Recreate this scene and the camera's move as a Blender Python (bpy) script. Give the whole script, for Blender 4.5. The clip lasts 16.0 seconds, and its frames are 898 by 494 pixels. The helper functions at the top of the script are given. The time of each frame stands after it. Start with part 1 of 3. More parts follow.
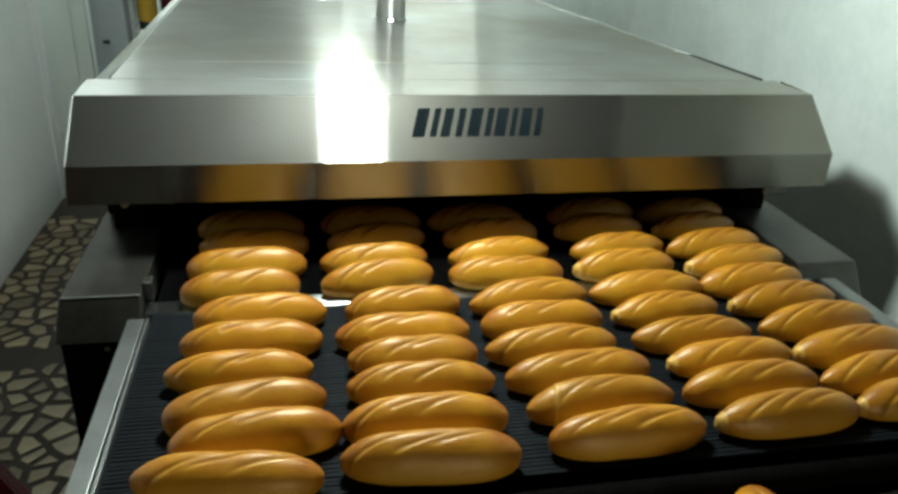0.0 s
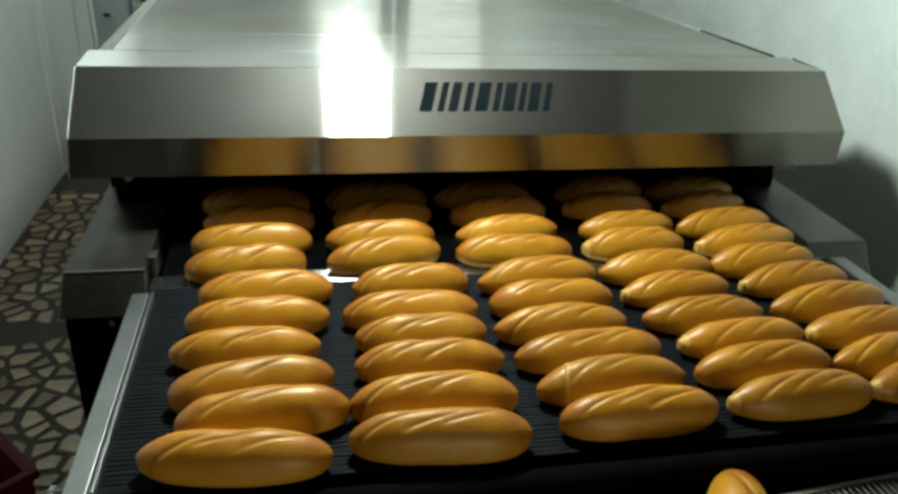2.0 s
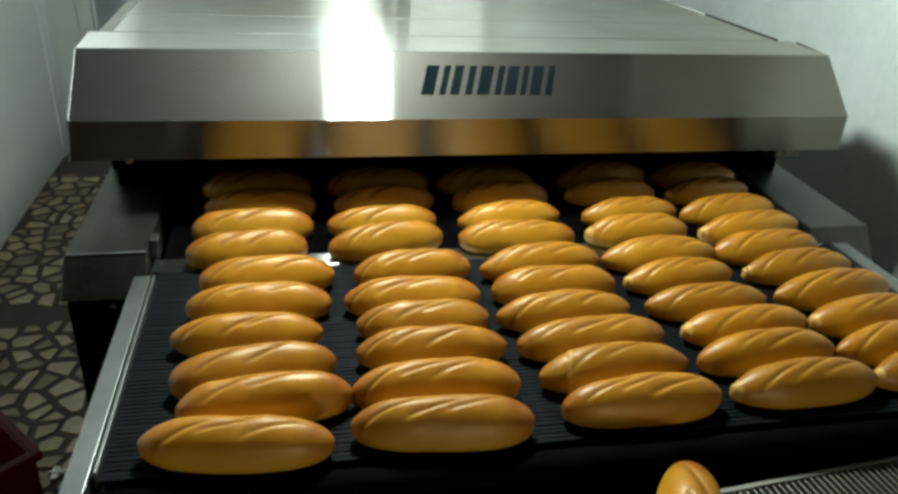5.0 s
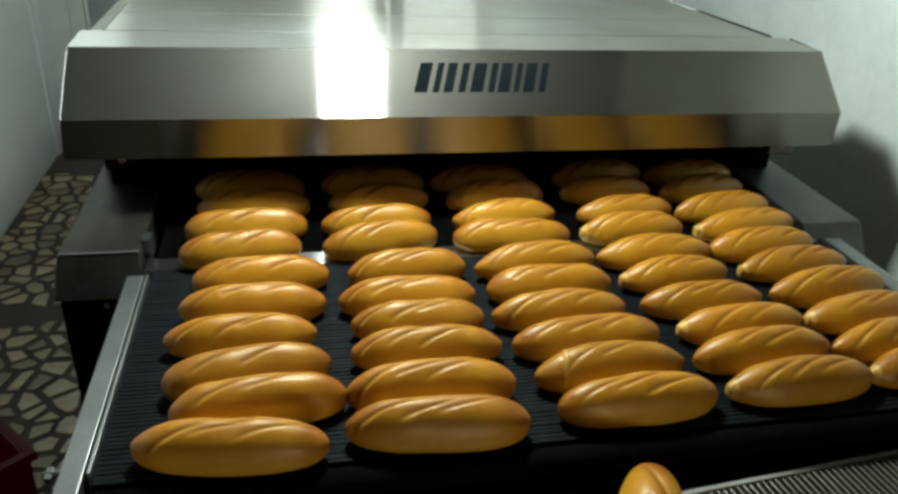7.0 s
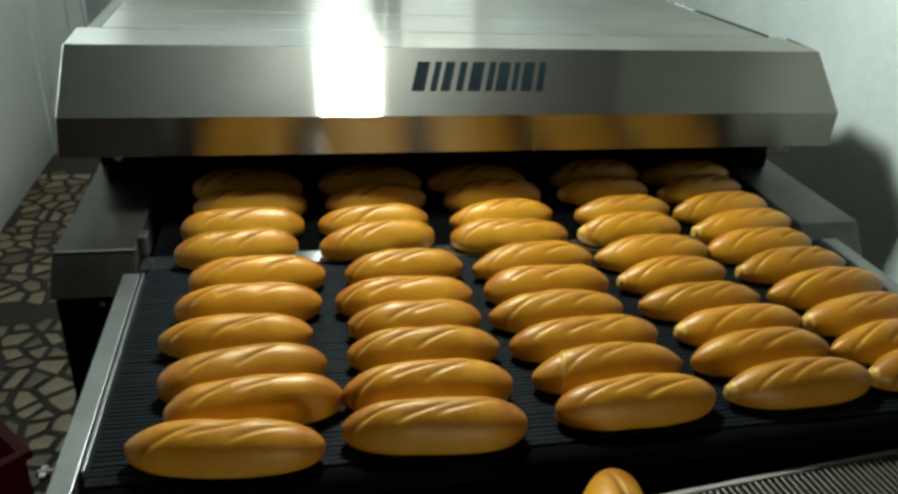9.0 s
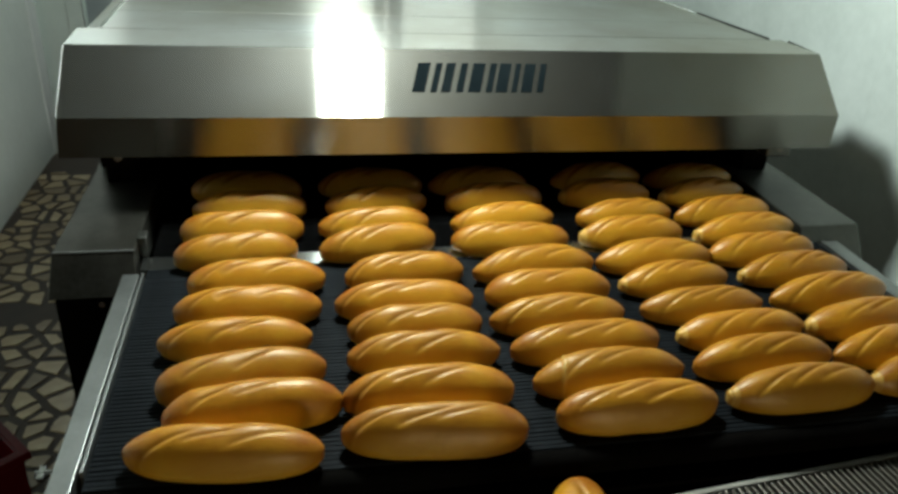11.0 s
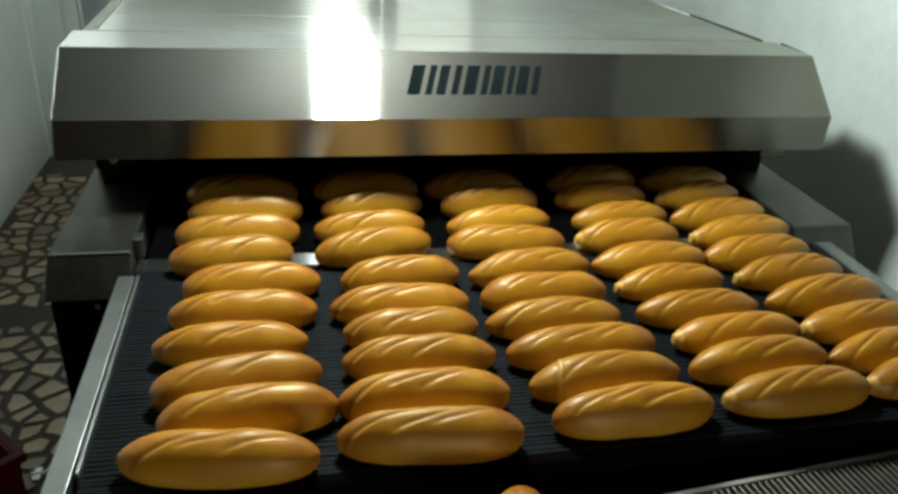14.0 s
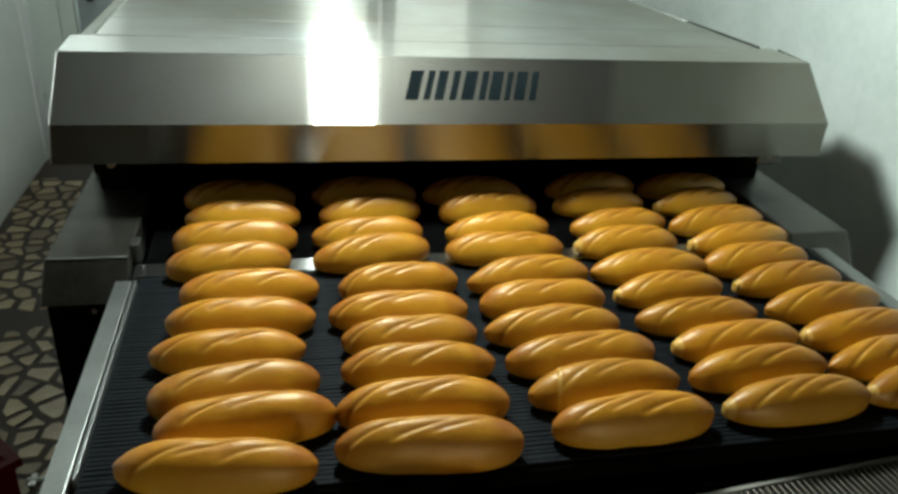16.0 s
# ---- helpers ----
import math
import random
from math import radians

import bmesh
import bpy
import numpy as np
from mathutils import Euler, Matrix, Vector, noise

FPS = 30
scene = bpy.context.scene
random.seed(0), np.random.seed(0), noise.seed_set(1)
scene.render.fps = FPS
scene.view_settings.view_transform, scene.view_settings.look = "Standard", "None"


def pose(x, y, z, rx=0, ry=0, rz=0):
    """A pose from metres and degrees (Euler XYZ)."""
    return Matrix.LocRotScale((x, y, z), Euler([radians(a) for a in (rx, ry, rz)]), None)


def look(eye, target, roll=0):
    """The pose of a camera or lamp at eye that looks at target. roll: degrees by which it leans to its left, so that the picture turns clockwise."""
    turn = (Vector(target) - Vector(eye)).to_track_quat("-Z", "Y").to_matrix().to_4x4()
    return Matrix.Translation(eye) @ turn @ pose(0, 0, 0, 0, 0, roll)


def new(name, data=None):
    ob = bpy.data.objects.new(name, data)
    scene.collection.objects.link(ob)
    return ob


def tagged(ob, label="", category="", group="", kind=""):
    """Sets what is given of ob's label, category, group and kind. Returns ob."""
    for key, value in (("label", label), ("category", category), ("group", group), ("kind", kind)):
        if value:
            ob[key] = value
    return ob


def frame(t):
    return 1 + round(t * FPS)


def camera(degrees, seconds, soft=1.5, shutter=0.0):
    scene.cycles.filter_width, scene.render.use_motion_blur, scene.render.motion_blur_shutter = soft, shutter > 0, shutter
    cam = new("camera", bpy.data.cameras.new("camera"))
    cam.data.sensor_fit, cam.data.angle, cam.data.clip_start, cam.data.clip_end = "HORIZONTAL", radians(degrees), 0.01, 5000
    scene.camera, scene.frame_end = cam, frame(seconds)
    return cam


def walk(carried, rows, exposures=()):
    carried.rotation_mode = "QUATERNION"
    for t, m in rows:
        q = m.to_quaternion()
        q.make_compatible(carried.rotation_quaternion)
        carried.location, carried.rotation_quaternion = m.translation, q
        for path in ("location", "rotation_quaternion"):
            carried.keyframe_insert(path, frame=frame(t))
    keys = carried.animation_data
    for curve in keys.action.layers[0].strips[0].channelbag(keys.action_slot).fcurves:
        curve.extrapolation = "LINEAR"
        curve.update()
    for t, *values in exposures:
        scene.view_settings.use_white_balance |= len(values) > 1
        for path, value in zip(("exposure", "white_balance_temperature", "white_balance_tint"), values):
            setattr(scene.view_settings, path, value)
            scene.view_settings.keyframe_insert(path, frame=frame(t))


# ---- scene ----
# ---- camera and its walk: seconds, eye, heading to the right, tilt down, lean (degrees) ----
PATH = [
    (0, (-0.4348, -1.6813, 1.7306), 12.092, 25.094, 2.930),
    (0.5, (-0.4370, -1.6798, 1.7288), 12.006, 25.460, 3.111),
    (1, (-0.4418, -1.6777, 1.7249), 12.054, 25.833, 3.295),
    (1.5, (-0.4441, -1.6718, 1.7204), 12.097, 26.260, 3.204),
    (2, (-0.4476, -1.6652, 1.7168), 12.190, 26.684, 3.367),
    (2.5, (-0.4500, -1.6606, 1.7168), 12.237, 27.057, 3.454),
    (3, (-0.4500, -1.6608, 1.7184), 12.234, 27.394, 3.448),
    (3.5, (-0.4519, -1.6668, 1.7162), 12.250, 27.496, 3.511),
    (4, (-0.4508, -1.6643, 1.7161), 12.160, 27.694, 3.556),
    (6.5, (-0.4470, -1.6670, 1.7141), 12.464, 27.946, 3.483),
    (7, (-0.4455, -1.6648, 1.7155), 12.587, 28.020, 3.453),
    (7.5, (-0.4415, -1.6650, 1.7137), 12.534, 28.029, 3.431),
    (8, (-0.4402, -1.6653, 1.7143), 12.564, 28.028, 3.469),
    (8.5, (-0.4423, -1.6649, 1.7154), 12.707, 28.071, 3.546),
    (9, (-0.4433, -1.6640, 1.7136), 12.786, 28.043, 3.701),
    (11.5, (-0.4431, -1.6597, 1.7117), 12.863, 27.902, 3.944),
    (12, (-0.4433, -1.6551, 1.7112), 13.059, 27.938, 3.924),
    (12.5, (-0.4410, -1.6548, 1.7124), 13.055, 27.966, 3.908),
    (13, (-0.4419, -1.6567, 1.7126), 13.100, 27.977, 3.947),
    (13.5, (-0.4426, -1.6632, 1.7134), 13.180, 27.840, 3.909),
    (14, (-0.4409, -1.6686, 1.7145), 13.065, 27.765, 3.903),
    (14.5, (-0.4428, -1.6671, 1.7152), 13.104, 27.656, 4.006),
    (15, (-0.4433, -1.6676, 1.7148), 13.230, 27.515, 3.993),
    (15.5, (-0.4439, -1.6667, 1.7174), 13.214, 27.536, 4.070),
    (16, (-0.4445, -1.6668, 1.7157), 13.357, 27.400, 4.172),
]


def aimed(eye, heading, tilt, lean):
    h, p = radians(heading), radians(tilt)
    way = Vector((math.sin(h) * math.cos(p), math.cos(h) * math.cos(p), -math.sin(p)))
    return look(eye, Vector(eye) + way, lean)


# the clip's camera adjusts its brightness a little on the way
EXPOSURE = [(0, -0.07), (1, -0.07), (1.5, 0.08), (2, -0.10), (4, -0.12), (6.5, -0.15), (9, -0.13), (11.5, -0.18), (13, -0.12), (13.5, 0.06), (14, -0.10), (16, -0.08)]
cam = camera(61.11, 16.0, soft=3.1)
walk(cam, [(t, aimed(e, h, p, r)) for t, e, h, p, r in PATH], exposures=EXPOSURE)

# ---- light: flat ceiling fixtures, the first seen as a reflection in the steel ----
world = bpy.data.worlds.new("room_air")
world.use_nodes = True
world.node_tree.nodes["Background"].inputs[0].default_value = (0.55, 0.62, 0.6, 1)
world.node_tree.nodes["Background"].inputs[1].default_value = 0.0
scene.world = world
CEILING = 3.3
# the last two are added out of view to brighten roof, west aisle, floor
LAMPS = [(-0.235, -0.03, 2.22, 0.21, 0.20, 54), (0.50, 4.35, 2.85, 1.1, 0.3, 32), (-1.74, 3.4, 2.6, 0.5, 1.0, 18)]  # x, y, z, sides, watts


def ceiling_lamp(x, y, z, sx, sy, power):
    data = bpy.data.lights.new("ceiling_lamp_light", "AREA")
    data.shape, data.size, data.size_y, data.energy = "RECTANGLE", sx, sy, power
    data.color = (0.88, 1.0, 0.95)
    ob = new("ceiling_lamp_light", data)
    ob.matrix_world = pose(x, y, z - 0.004)
    return ob


for row in LAMPS:
    ceiling_lamp(*row)
# side lights added to the mouth lamp to brighten the east and west walls
for side, turn, power in ((0.112, -90, 5), (-0.112, 90, 9)):
    data = bpy.data.lights.new("lamp_side_light", "AREA")
    data.shape, data.size, data.size_y, data.energy, data.color = "RECTANGLE", 0.05, 0.18, power, (0.88, 1.0, 0.95)
    new("lamp_side_light", data).matrix_world = pose(LAMPS[0][0] + side, LAMPS[0][1], LAMPS[0][2] + 0.028, 0, turn)


# unseen warm fill light, added low behind the viewer to brighten the loaf fronts
FILL_LAMP = (0.7, -6.93, 0.52, 1.8, 0.5)
fill_data = bpy.data.lights.new("wall_lamp_light", "AREA")
fill_data.shape, fill_data.size, fill_data.size_y, fill_data.energy = "RECTANGLE", FILL_LAMP[3], FILL_LAMP[4], 70
fill_data.color = (1.0, 0.84, 0.55)
new("wall_lamp_light", fill_data).matrix_world = pose(FILL_LAMP[0], FILL_LAMP[1] + 0.004, FILL_LAMP[2], 90)


# ---- materials ----
def nodes_of(name):
    m = bpy.data.materials.new(name)
    m.use_nodes = True
    nt = m.node_tree
    return m, nt, nt.nodes["Principled BSDF"]


def add(nt, kind, **values):
    n = nt.nodes.new(kind)
    for k, v in values.items():
        n.inputs[k.replace("_", " ")].default_value = v
    return n


def coords(nt, scale=(1, 1, 1)):
    tc = nt.nodes.new("ShaderNodeTexCoord")
    mp = nt.nodes.new("ShaderNodeMapping")
    mp.inputs["Scale"].default_value = scale
    nt.links.new(tc.outputs["Object"], mp.inputs["Vector"])
    return mp.outputs["Vector"]


def ramp(nt, fac, stops):
    r = nt.nodes.new("ShaderNodeValToRGB")
    el = r.color_ramp.elements
    el[0].position, el[0].color = stops[0][0], (*stops[0][1], 1)
    el[1].position, el[1].color = stops[-1][0], (*stops[-1][1], 1)
    for p, c in stops[1:-1]:
        e = el.new(p)
        e.color = (*c, 1)
    nt.links.new(fac, r.inputs[0])
    return r.outputs[0]


def noise_fac(nt, vec, scale, detail=4.0, rough=0.6):
    n = add(nt, "ShaderNodeTexNoise", Scale=scale, Detail=detail, Roughness=rough)
    nt.links.new(vec, n.inputs["Vector"])
    return n.outputs[0]


def bump(nt, bsdf, height, strength, distance):
    b = add(nt, "ShaderNodeBump", Strength=strength, Distance=distance)
    nt.links.new(height, b.inputs["Height"])
    nt.links.new(b.outputs[0], bsdf.inputs["Normal"])
    return b


def mottled(name, dark, light, scale, rough=0.6, fine=60, relief=0.15, depth=0.002, metal=0.0, stretch=(1, 1, 1), shine=0.5):
    """A surface with stains at one scale and grain at another."""
    m, nt, b = nodes_of(name)
    v = coords(nt, stretch)
    big, small = noise_fac(nt, v, scale), noise_fac(nt, v, fine, 3)
    mix = add(nt, "ShaderNodeMath")
    mix.operation = "MULTIPLY_ADD"
    mix.inputs[1].default_value = 0.3
    nt.links.new(small, mix.inputs[0])
    nt.links.new(big, mix.inputs[2])
    nt.links.new(ramp(nt, mix.outputs[0], [(0.4, dark), (0.85, light)]), b.inputs["Base Color"])
    b.inputs["Roughness"].default_value = rough
    b.inputs["Metallic"].default_value = metal
    b.inputs["Specular IOR Level"].default_value = shine
    bump(nt, b, small, relief, depth)
    return m


def brushed_steel(name, tone, along=0.17, spread=-0.80, stain=0.25, haze=0.05):
    """Brushed stainless sheet: the grain runs across the oven, so reflections smear up and down."""
    m = bpy.data.materials.new(name)
    m.use_nodes = True
    nt = m.node_tree
    nt.nodes.remove(nt.nodes["Principled BSDF"])
    out = nt.nodes["Material Output"]
    v = coords(nt)
    tan = nt.nodes.new("ShaderNodeTangent")
    tan.direction_type = "UV_MAP"
    gloss = add(nt, "ShaderNodeBsdfAnisotropic", Roughness=along, Anisotropy=spread)
    gloss.distribution = "GGX"
    nt.links.new(tan.outputs[0], gloss.inputs["Tangent"])
    soft = add(nt, "ShaderNodeBsdfAnisotropic", Roughness=0.5)
    soft.distribution = "GGX"
    cloud = noise_fac(nt, v, 2.2, 5)
    dark = tuple(c * (1 - stain) * k for c, k in zip(tone, (1.0, 0.94, 0.84)))
    col = ramp(nt, cloud, [(0.3, dark), (0.7, tone)])
    nt.links.new(col, gloss.inputs["Color"])
    nt.links.new(col, soft.inputs["Color"])
    streak = nt.nodes.new("ShaderNodeMapping")
    streak.inputs["Scale"].default_value = (6, 400, 400)
    tc = nt.nodes.new("ShaderNodeTexCoord")
    nt.links.new(tc.outputs["Object"], streak.inputs["Vector"])
    grain = noise_fac(nt, streak.outputs[0], 1.0, 2)
    b = add(nt, "ShaderNodeBump", Strength=0.06, Distance=0.0005)
    nt.links.new(grain, b.inputs["Height"])
    nt.links.new(b.outputs[0], soft.inputs["Normal"])
    mx = nt.nodes.new("ShaderNodeMixShader")
    mx.inputs[0].default_value = haze
    nt.links.new(gloss.outputs[0], mx.inputs[1])
    nt.links.new(soft.outputs[0], mx.inputs[2])
    nt.links.new(mx.outputs[0], out.inputs["Surface"])
    return m


def crust_material():
    m, nt, b = nodes_of("baked_crust")
    tc = nt.nodes.new("ShaderNodeTexCoord")
    info = nt.nodes.new("ShaderNodeObjectInfo")
    sep = nt.nodes.new("ShaderNodeSeparateXYZ")
    nt.links.new(tc.outputs["Generated"], sep.inputs[0])
    shift = nt.nodes.new("ShaderNodeVectorMath")
    shift.operation = "ADD"
    nt.links.new(tc.outputs["Object"], shift.inputs[0])
    nt.links.new(info.outputs["Random"], shift.inputs[1])
    big = noise_fac(nt, shift.outputs[0], 22, 6, 0.7)
    fine = noise_fac(nt, shift.outputs[0], 260, 3)
    # how far the oven has browned it: pale near the sole, golden on top
    bake = nt.nodes.new("ShaderNodeMath")
    bake.operation = "MULTIPLY_ADD"
    nt.links.new(big, bake.inputs[0])
    bake.inputs[1].default_value = 0.55
    far = nt.nodes.new("ShaderNodeMath")
    far.operation = "SUBTRACT"
    far.inputs[1].default_value = 0.5
    nt.links.new(sep.outputs[0], far.inputs[0])
    end = nt.nodes.new("ShaderNodeMath")
    end.operation = "ABSOLUTE"
    nt.links.new(far.outputs[0], end.inputs[0])
    tips = nt.nodes.new("ShaderNodeMapRange")
    tips.inputs[1].default_value, tips.inputs[2].default_value, tips.inputs[4].default_value = 0.28, 0.5, 0.6
    nt.links.new(end.outputs[0], tips.inputs[0])
    total = nt.nodes.new("ShaderNodeMath")
    nt.links.new(tips.outputs[0], total.inputs[0])
    nt.links.new(sep.outputs[2], total.inputs[1])
    nt.links.new(total.outputs[0], bake.inputs[2])
    browned = nt.nodes.new("ShaderNodeMapRange")
    browned.inputs[1].default_value, browned.inputs[2].default_value = 0.2, 1.45
    nt.links.new(bake.outputs[0], browned.inputs[0])
    tone = ramp(nt, browned.outputs[0], [(0.05, (0.56, 0.335, 0.038)), (0.35, (0.50, 0.268, 0.015)), (0.75, (0.39, 0.168, 0.006)), (1.0, (0.23, 0.066, 0.0025))])
    att = nt.nodes.new("ShaderNodeAttribute")
    att.attribute_name = "score"
    mix = nt.nodes.new("ShaderNodeMix")
    mix.data_type = "RGBA"
    nt.links.new(att.outputs["Fac"], mix.inputs[0])
    nt.links.new(tone, mix.inputs[6])
    mix.inputs[7].default_value = (0.66, 0.44, 0.11, 1)
    # dark band in the cuts: browned crust with the groove's shade added
    edge = nt.nodes.new("ShaderNodeAttribute")
    edge.attribute_name = "groove_dark"
    weak = nt.nodes.new("ShaderNodeMath")
    weak.operation = "MULTIPLY"
    weak.inputs[1].default_value = 0.95
    nt.links.new(edge.outputs["Fac"], weak.inputs[0])
    brown = nt.nodes.new("ShaderNodeMix")
    brown.data_type = "RGBA"
    nt.links.new(weak.outputs[0], brown.inputs[0])
    nt.links.new(mix.outputs[2], brown.inputs[6])
    brown.inputs[7].default_value = (0.13, 0.045, 0.002, 1)
    hsv = nt.nodes.new("ShaderNodeHueSaturation")
    val = nt.nodes.new("ShaderNodeMapRange")
    val.inputs[3].default_value, val.inputs[4].default_value = 0.86, 1.1
    nt.links.new(info.outputs["Random"], val.inputs[0])
    nt.links.new(val.outputs[0], hsv.inputs["Value"])
    nt.links.new(brown.outputs[2], hsv.inputs["Color"])
    nt.links.new(hsv.outputs[0], b.inputs["Base Color"])
    b.inputs["Specular Tint"].default_value = (1.0, 0.86, 0.58, 1)
    b.inputs["Subsurface Weight"].default_value = 0.18
    b.inputs["Subsurface Scale"].default_value = 0.5
    b.inputs["Subsurface Radius"].default_value = (0.012, 0.006, 0.002)
    b.inputs["Coat Roughness"].default_value = 0.36
    rough = nt.nodes.new("ShaderNodeMapRange")
    rough.inputs[3].default_value, rough.inputs[4].default_value = 0.40, 0.52
    mid = noise_fac(nt, shift.outputs[0], 75, 4)
    nt.links.new(mid, rough.inputs[0])
    matt = nt.nodes.new("ShaderNodeMath")
    matt.operation = "MULTIPLY_ADD"
    matt.inputs[1].default_value = 0.35
    nt.links.new(edge.outputs["Fac"], matt.inputs[0])
    nt.links.new(rough.outputs[0], matt.inputs[2])
    nt.links.new(matt.outputs[0], b.inputs["Roughness"])
    dull = nt.nodes.new("ShaderNodeMapRange")
    dull.inputs[3].default_value, dull.inputs[4].default_value = 0.58, 0.05
    nt.links.new(edge.outputs["Fac"], dull.inputs[0])
    nt.links.new(dull.outputs[0], b.inputs["Specular IOR Level"])
    glaze = nt.nodes.new("ShaderNodeMapRange")
    glaze.inputs[2].default_value, glaze.inputs[3].default_value, glaze.inputs[4].default_value = 0.6, 0.22, 0.0
    nt.links.new(edge.outputs["Fac"], glaze.inputs[0])
    nt.links.new(glaze.outputs[0], b.inputs["Coat Weight"])
    sum_ = nt.nodes.new("ShaderNodeMath")
    sum_.operation = "MULTIPLY_ADD"
    sum_.inputs[1].default_value = 0.35
    nt.links.new(fine, sum_.inputs[0])
    nt.links.new(mid, sum_.inputs[2])
    bump(nt, b, sum_.outputs[0], 0.30, 0.0022)
    return m


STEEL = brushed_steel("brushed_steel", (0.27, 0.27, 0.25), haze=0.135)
# top faces get a paler copy of the steel: their light is in the colour
STEEL_TOP = brushed_steel("pale_steel_top", (0.68, 0.70, 0.68), along=0.2, spread=-0.80, haze=0.55)
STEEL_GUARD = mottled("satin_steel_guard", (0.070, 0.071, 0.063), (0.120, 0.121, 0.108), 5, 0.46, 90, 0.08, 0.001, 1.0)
# darker copy of the guard steel: the left guard's shade is in the colour
STEEL_GUARD_SHADED = mottled("shaded_guard_steel", (0.030, 0.028, 0.023), (0.078, 0.075, 0.064), 6, 0.5, 90, 0.1, 0.001, 1.0)
STEEL_RAIL = mottled("satin_steel_rail", (0.19, 0.197, 0.19), (0.27, 0.277, 0.27), 8, 0.44, 120, 0.06, 0.001, 1.0)
DULL_STEEL = mottled("dull_steel", (0.125, 0.112, 0.095), (0.19, 0.172, 0.145), 12, 0.5, 150, 0.1, 0.001, 1.0)
CHROME = mottled("polished_steel", (0.6, 0.6, 0.6), (0.75, 0.75, 0.75), 3, 0.16, 40, 0.02, 0.001, 1.0)
PLATE = brushed_steel("transfer_plate_steel", (0.52, 0.54, 0.54), along=0.25, spread=-0.80)
# near-black, no gloss: shade in the mouth and under the belt is coloured in
BLACK_STEEL = mottled("near_black_steel", (0.0015, 0.0015, 0.0015), (0.005, 0.0045, 0.004), 6, 0.8, 80, 0.2, 0.002, shine=0.0)
BELT = mottled("oiled_mesh_belt", (0.0025, 0.003, 0.0035), (0.008, 0.010, 0.012), 30, 0.6, 300, 0.4, 0.001, shine=0.055)
OVEN_BELT = mottled("black_oven_belt", (0.001, 0.001, 0.001), (0.003, 0.003, 0.003), 30, 0.85, 300, 0.4, 0.001, shine=0.0)
PALE_EDGE = mottled("worn_pale_edge", (0.20, 0.19, 0.165), (0.30, 0.285, 0.25), 14, 0.45, 160, 0.1, 0.001)
WALL = mottled("painted_plaster", (0.60, 0.66, 0.62), (0.80, 0.86, 0.82), 2.0, 0.5, 30, 0.2, 0.004)
# same paint as WALL, its tone shifted for the light on the west side
PLASTER_WEST = mottled("painted_plaster_west", (0.66, 0.70, 0.66), (0.80, 0.84, 0.80), 1.4, 0.55, 40, 0.15, 0.003)
# unseen hall walls, kept dark so that little light bounces back
DIM_WALL = mottled("dark_hall_grey", (0.07, 0.07, 0.065), (0.11, 0.11, 0.10), 1.2, 0.7, 45, 0.1, 0.002)
# unseen ceiling, its tone lowered to hold down bounced light
CEIL = mottled("dark_ceiling", (0.09, 0.094, 0.09), (0.13, 0.135, 0.128), 1.2, 0.7, 45, 0.1, 0.002)
GROUT = mottled("brown_cement", (0.016, 0.009, 0.0045), (0.034, 0.019, 0.009), 7, 0.7, 90, 0.4, 0.003)
DOOR_PAINT = mottled("door_paint", (0.58, 0.62, 0.58), (0.68, 0.72, 0.68), 2, 0.4, 50, 0.05, 0.001)
LOCKER = mottled("grey_blue_enamel", (0.36, 0.40, 0.42), (0.44, 0.48, 0.50), 2, 0.4, 50, 0.05, 0.001)
RED = mottled("red_plastic", (0.045, 0.002, 0.004), (0.07, 0.003, 0.005), 5, 0.4, 60, 0.1, 0.001, shine=0.12)
YELLOW = mottled("yellow_wrap", (0.62, 0.36, 0.03), (0.75, 0.48, 0.06), 9, 0.35, 60, 0.1, 0.001)
WHITE = mottled("white_enamel", (0.72, 0.74, 0.72), (0.82, 0.84, 0.82), 4, 0.4, 60, 0.05, 0.001)
INK = mottled("dark_blue_ink", (0.003, 0.005, 0.006), (0.007, 0.010, 0.011), 9, 0.8, 90, 0.05, 0.0005, shine=0.0)
DARK = mottled("black_rubber", (0.012, 0.012, 0.012), (0.03, 0.03, 0.03), 9, 0.6, 90, 0.2, 0.001)
CRUST = crust_material()


def stone_material():
    m, nt, b = nodes_of("marble_fragment")
    info = nt.nodes.new("ShaderNodeObjectInfo")
    v = coords(nt)
    cloud = noise_fac(nt, v, 14, 6)
    tone = ramp(nt, info.outputs["Random"], [(0.0, (0.16, 0.11, 0.057)), (0.5, (0.29, 0.212, 0.115)), (1.0, (0.43, 0.335, 0.20))])
    vein = ramp(nt, cloud, [(0.35, (0.72, 0.68, 0.62)), (0.65, (1, 1, 1))])
    mix = nt.nodes.new("ShaderNodeMix")
    mix.data_type, mix.blend_type = "RGBA", "MULTIPLY"
    mix.inputs[0].default_value = 1.0
    nt.links.new(tone, mix.inputs[6])
    nt.links.new(vein, mix.inputs[7])
    nt.links.new(mix.outputs[2], b.inputs["Base Color"])
    b.inputs["Roughness"].default_value = 0.32
    bump(nt, b, cloud, 0.08, 0.001)
    return m


STONE = stone_material()


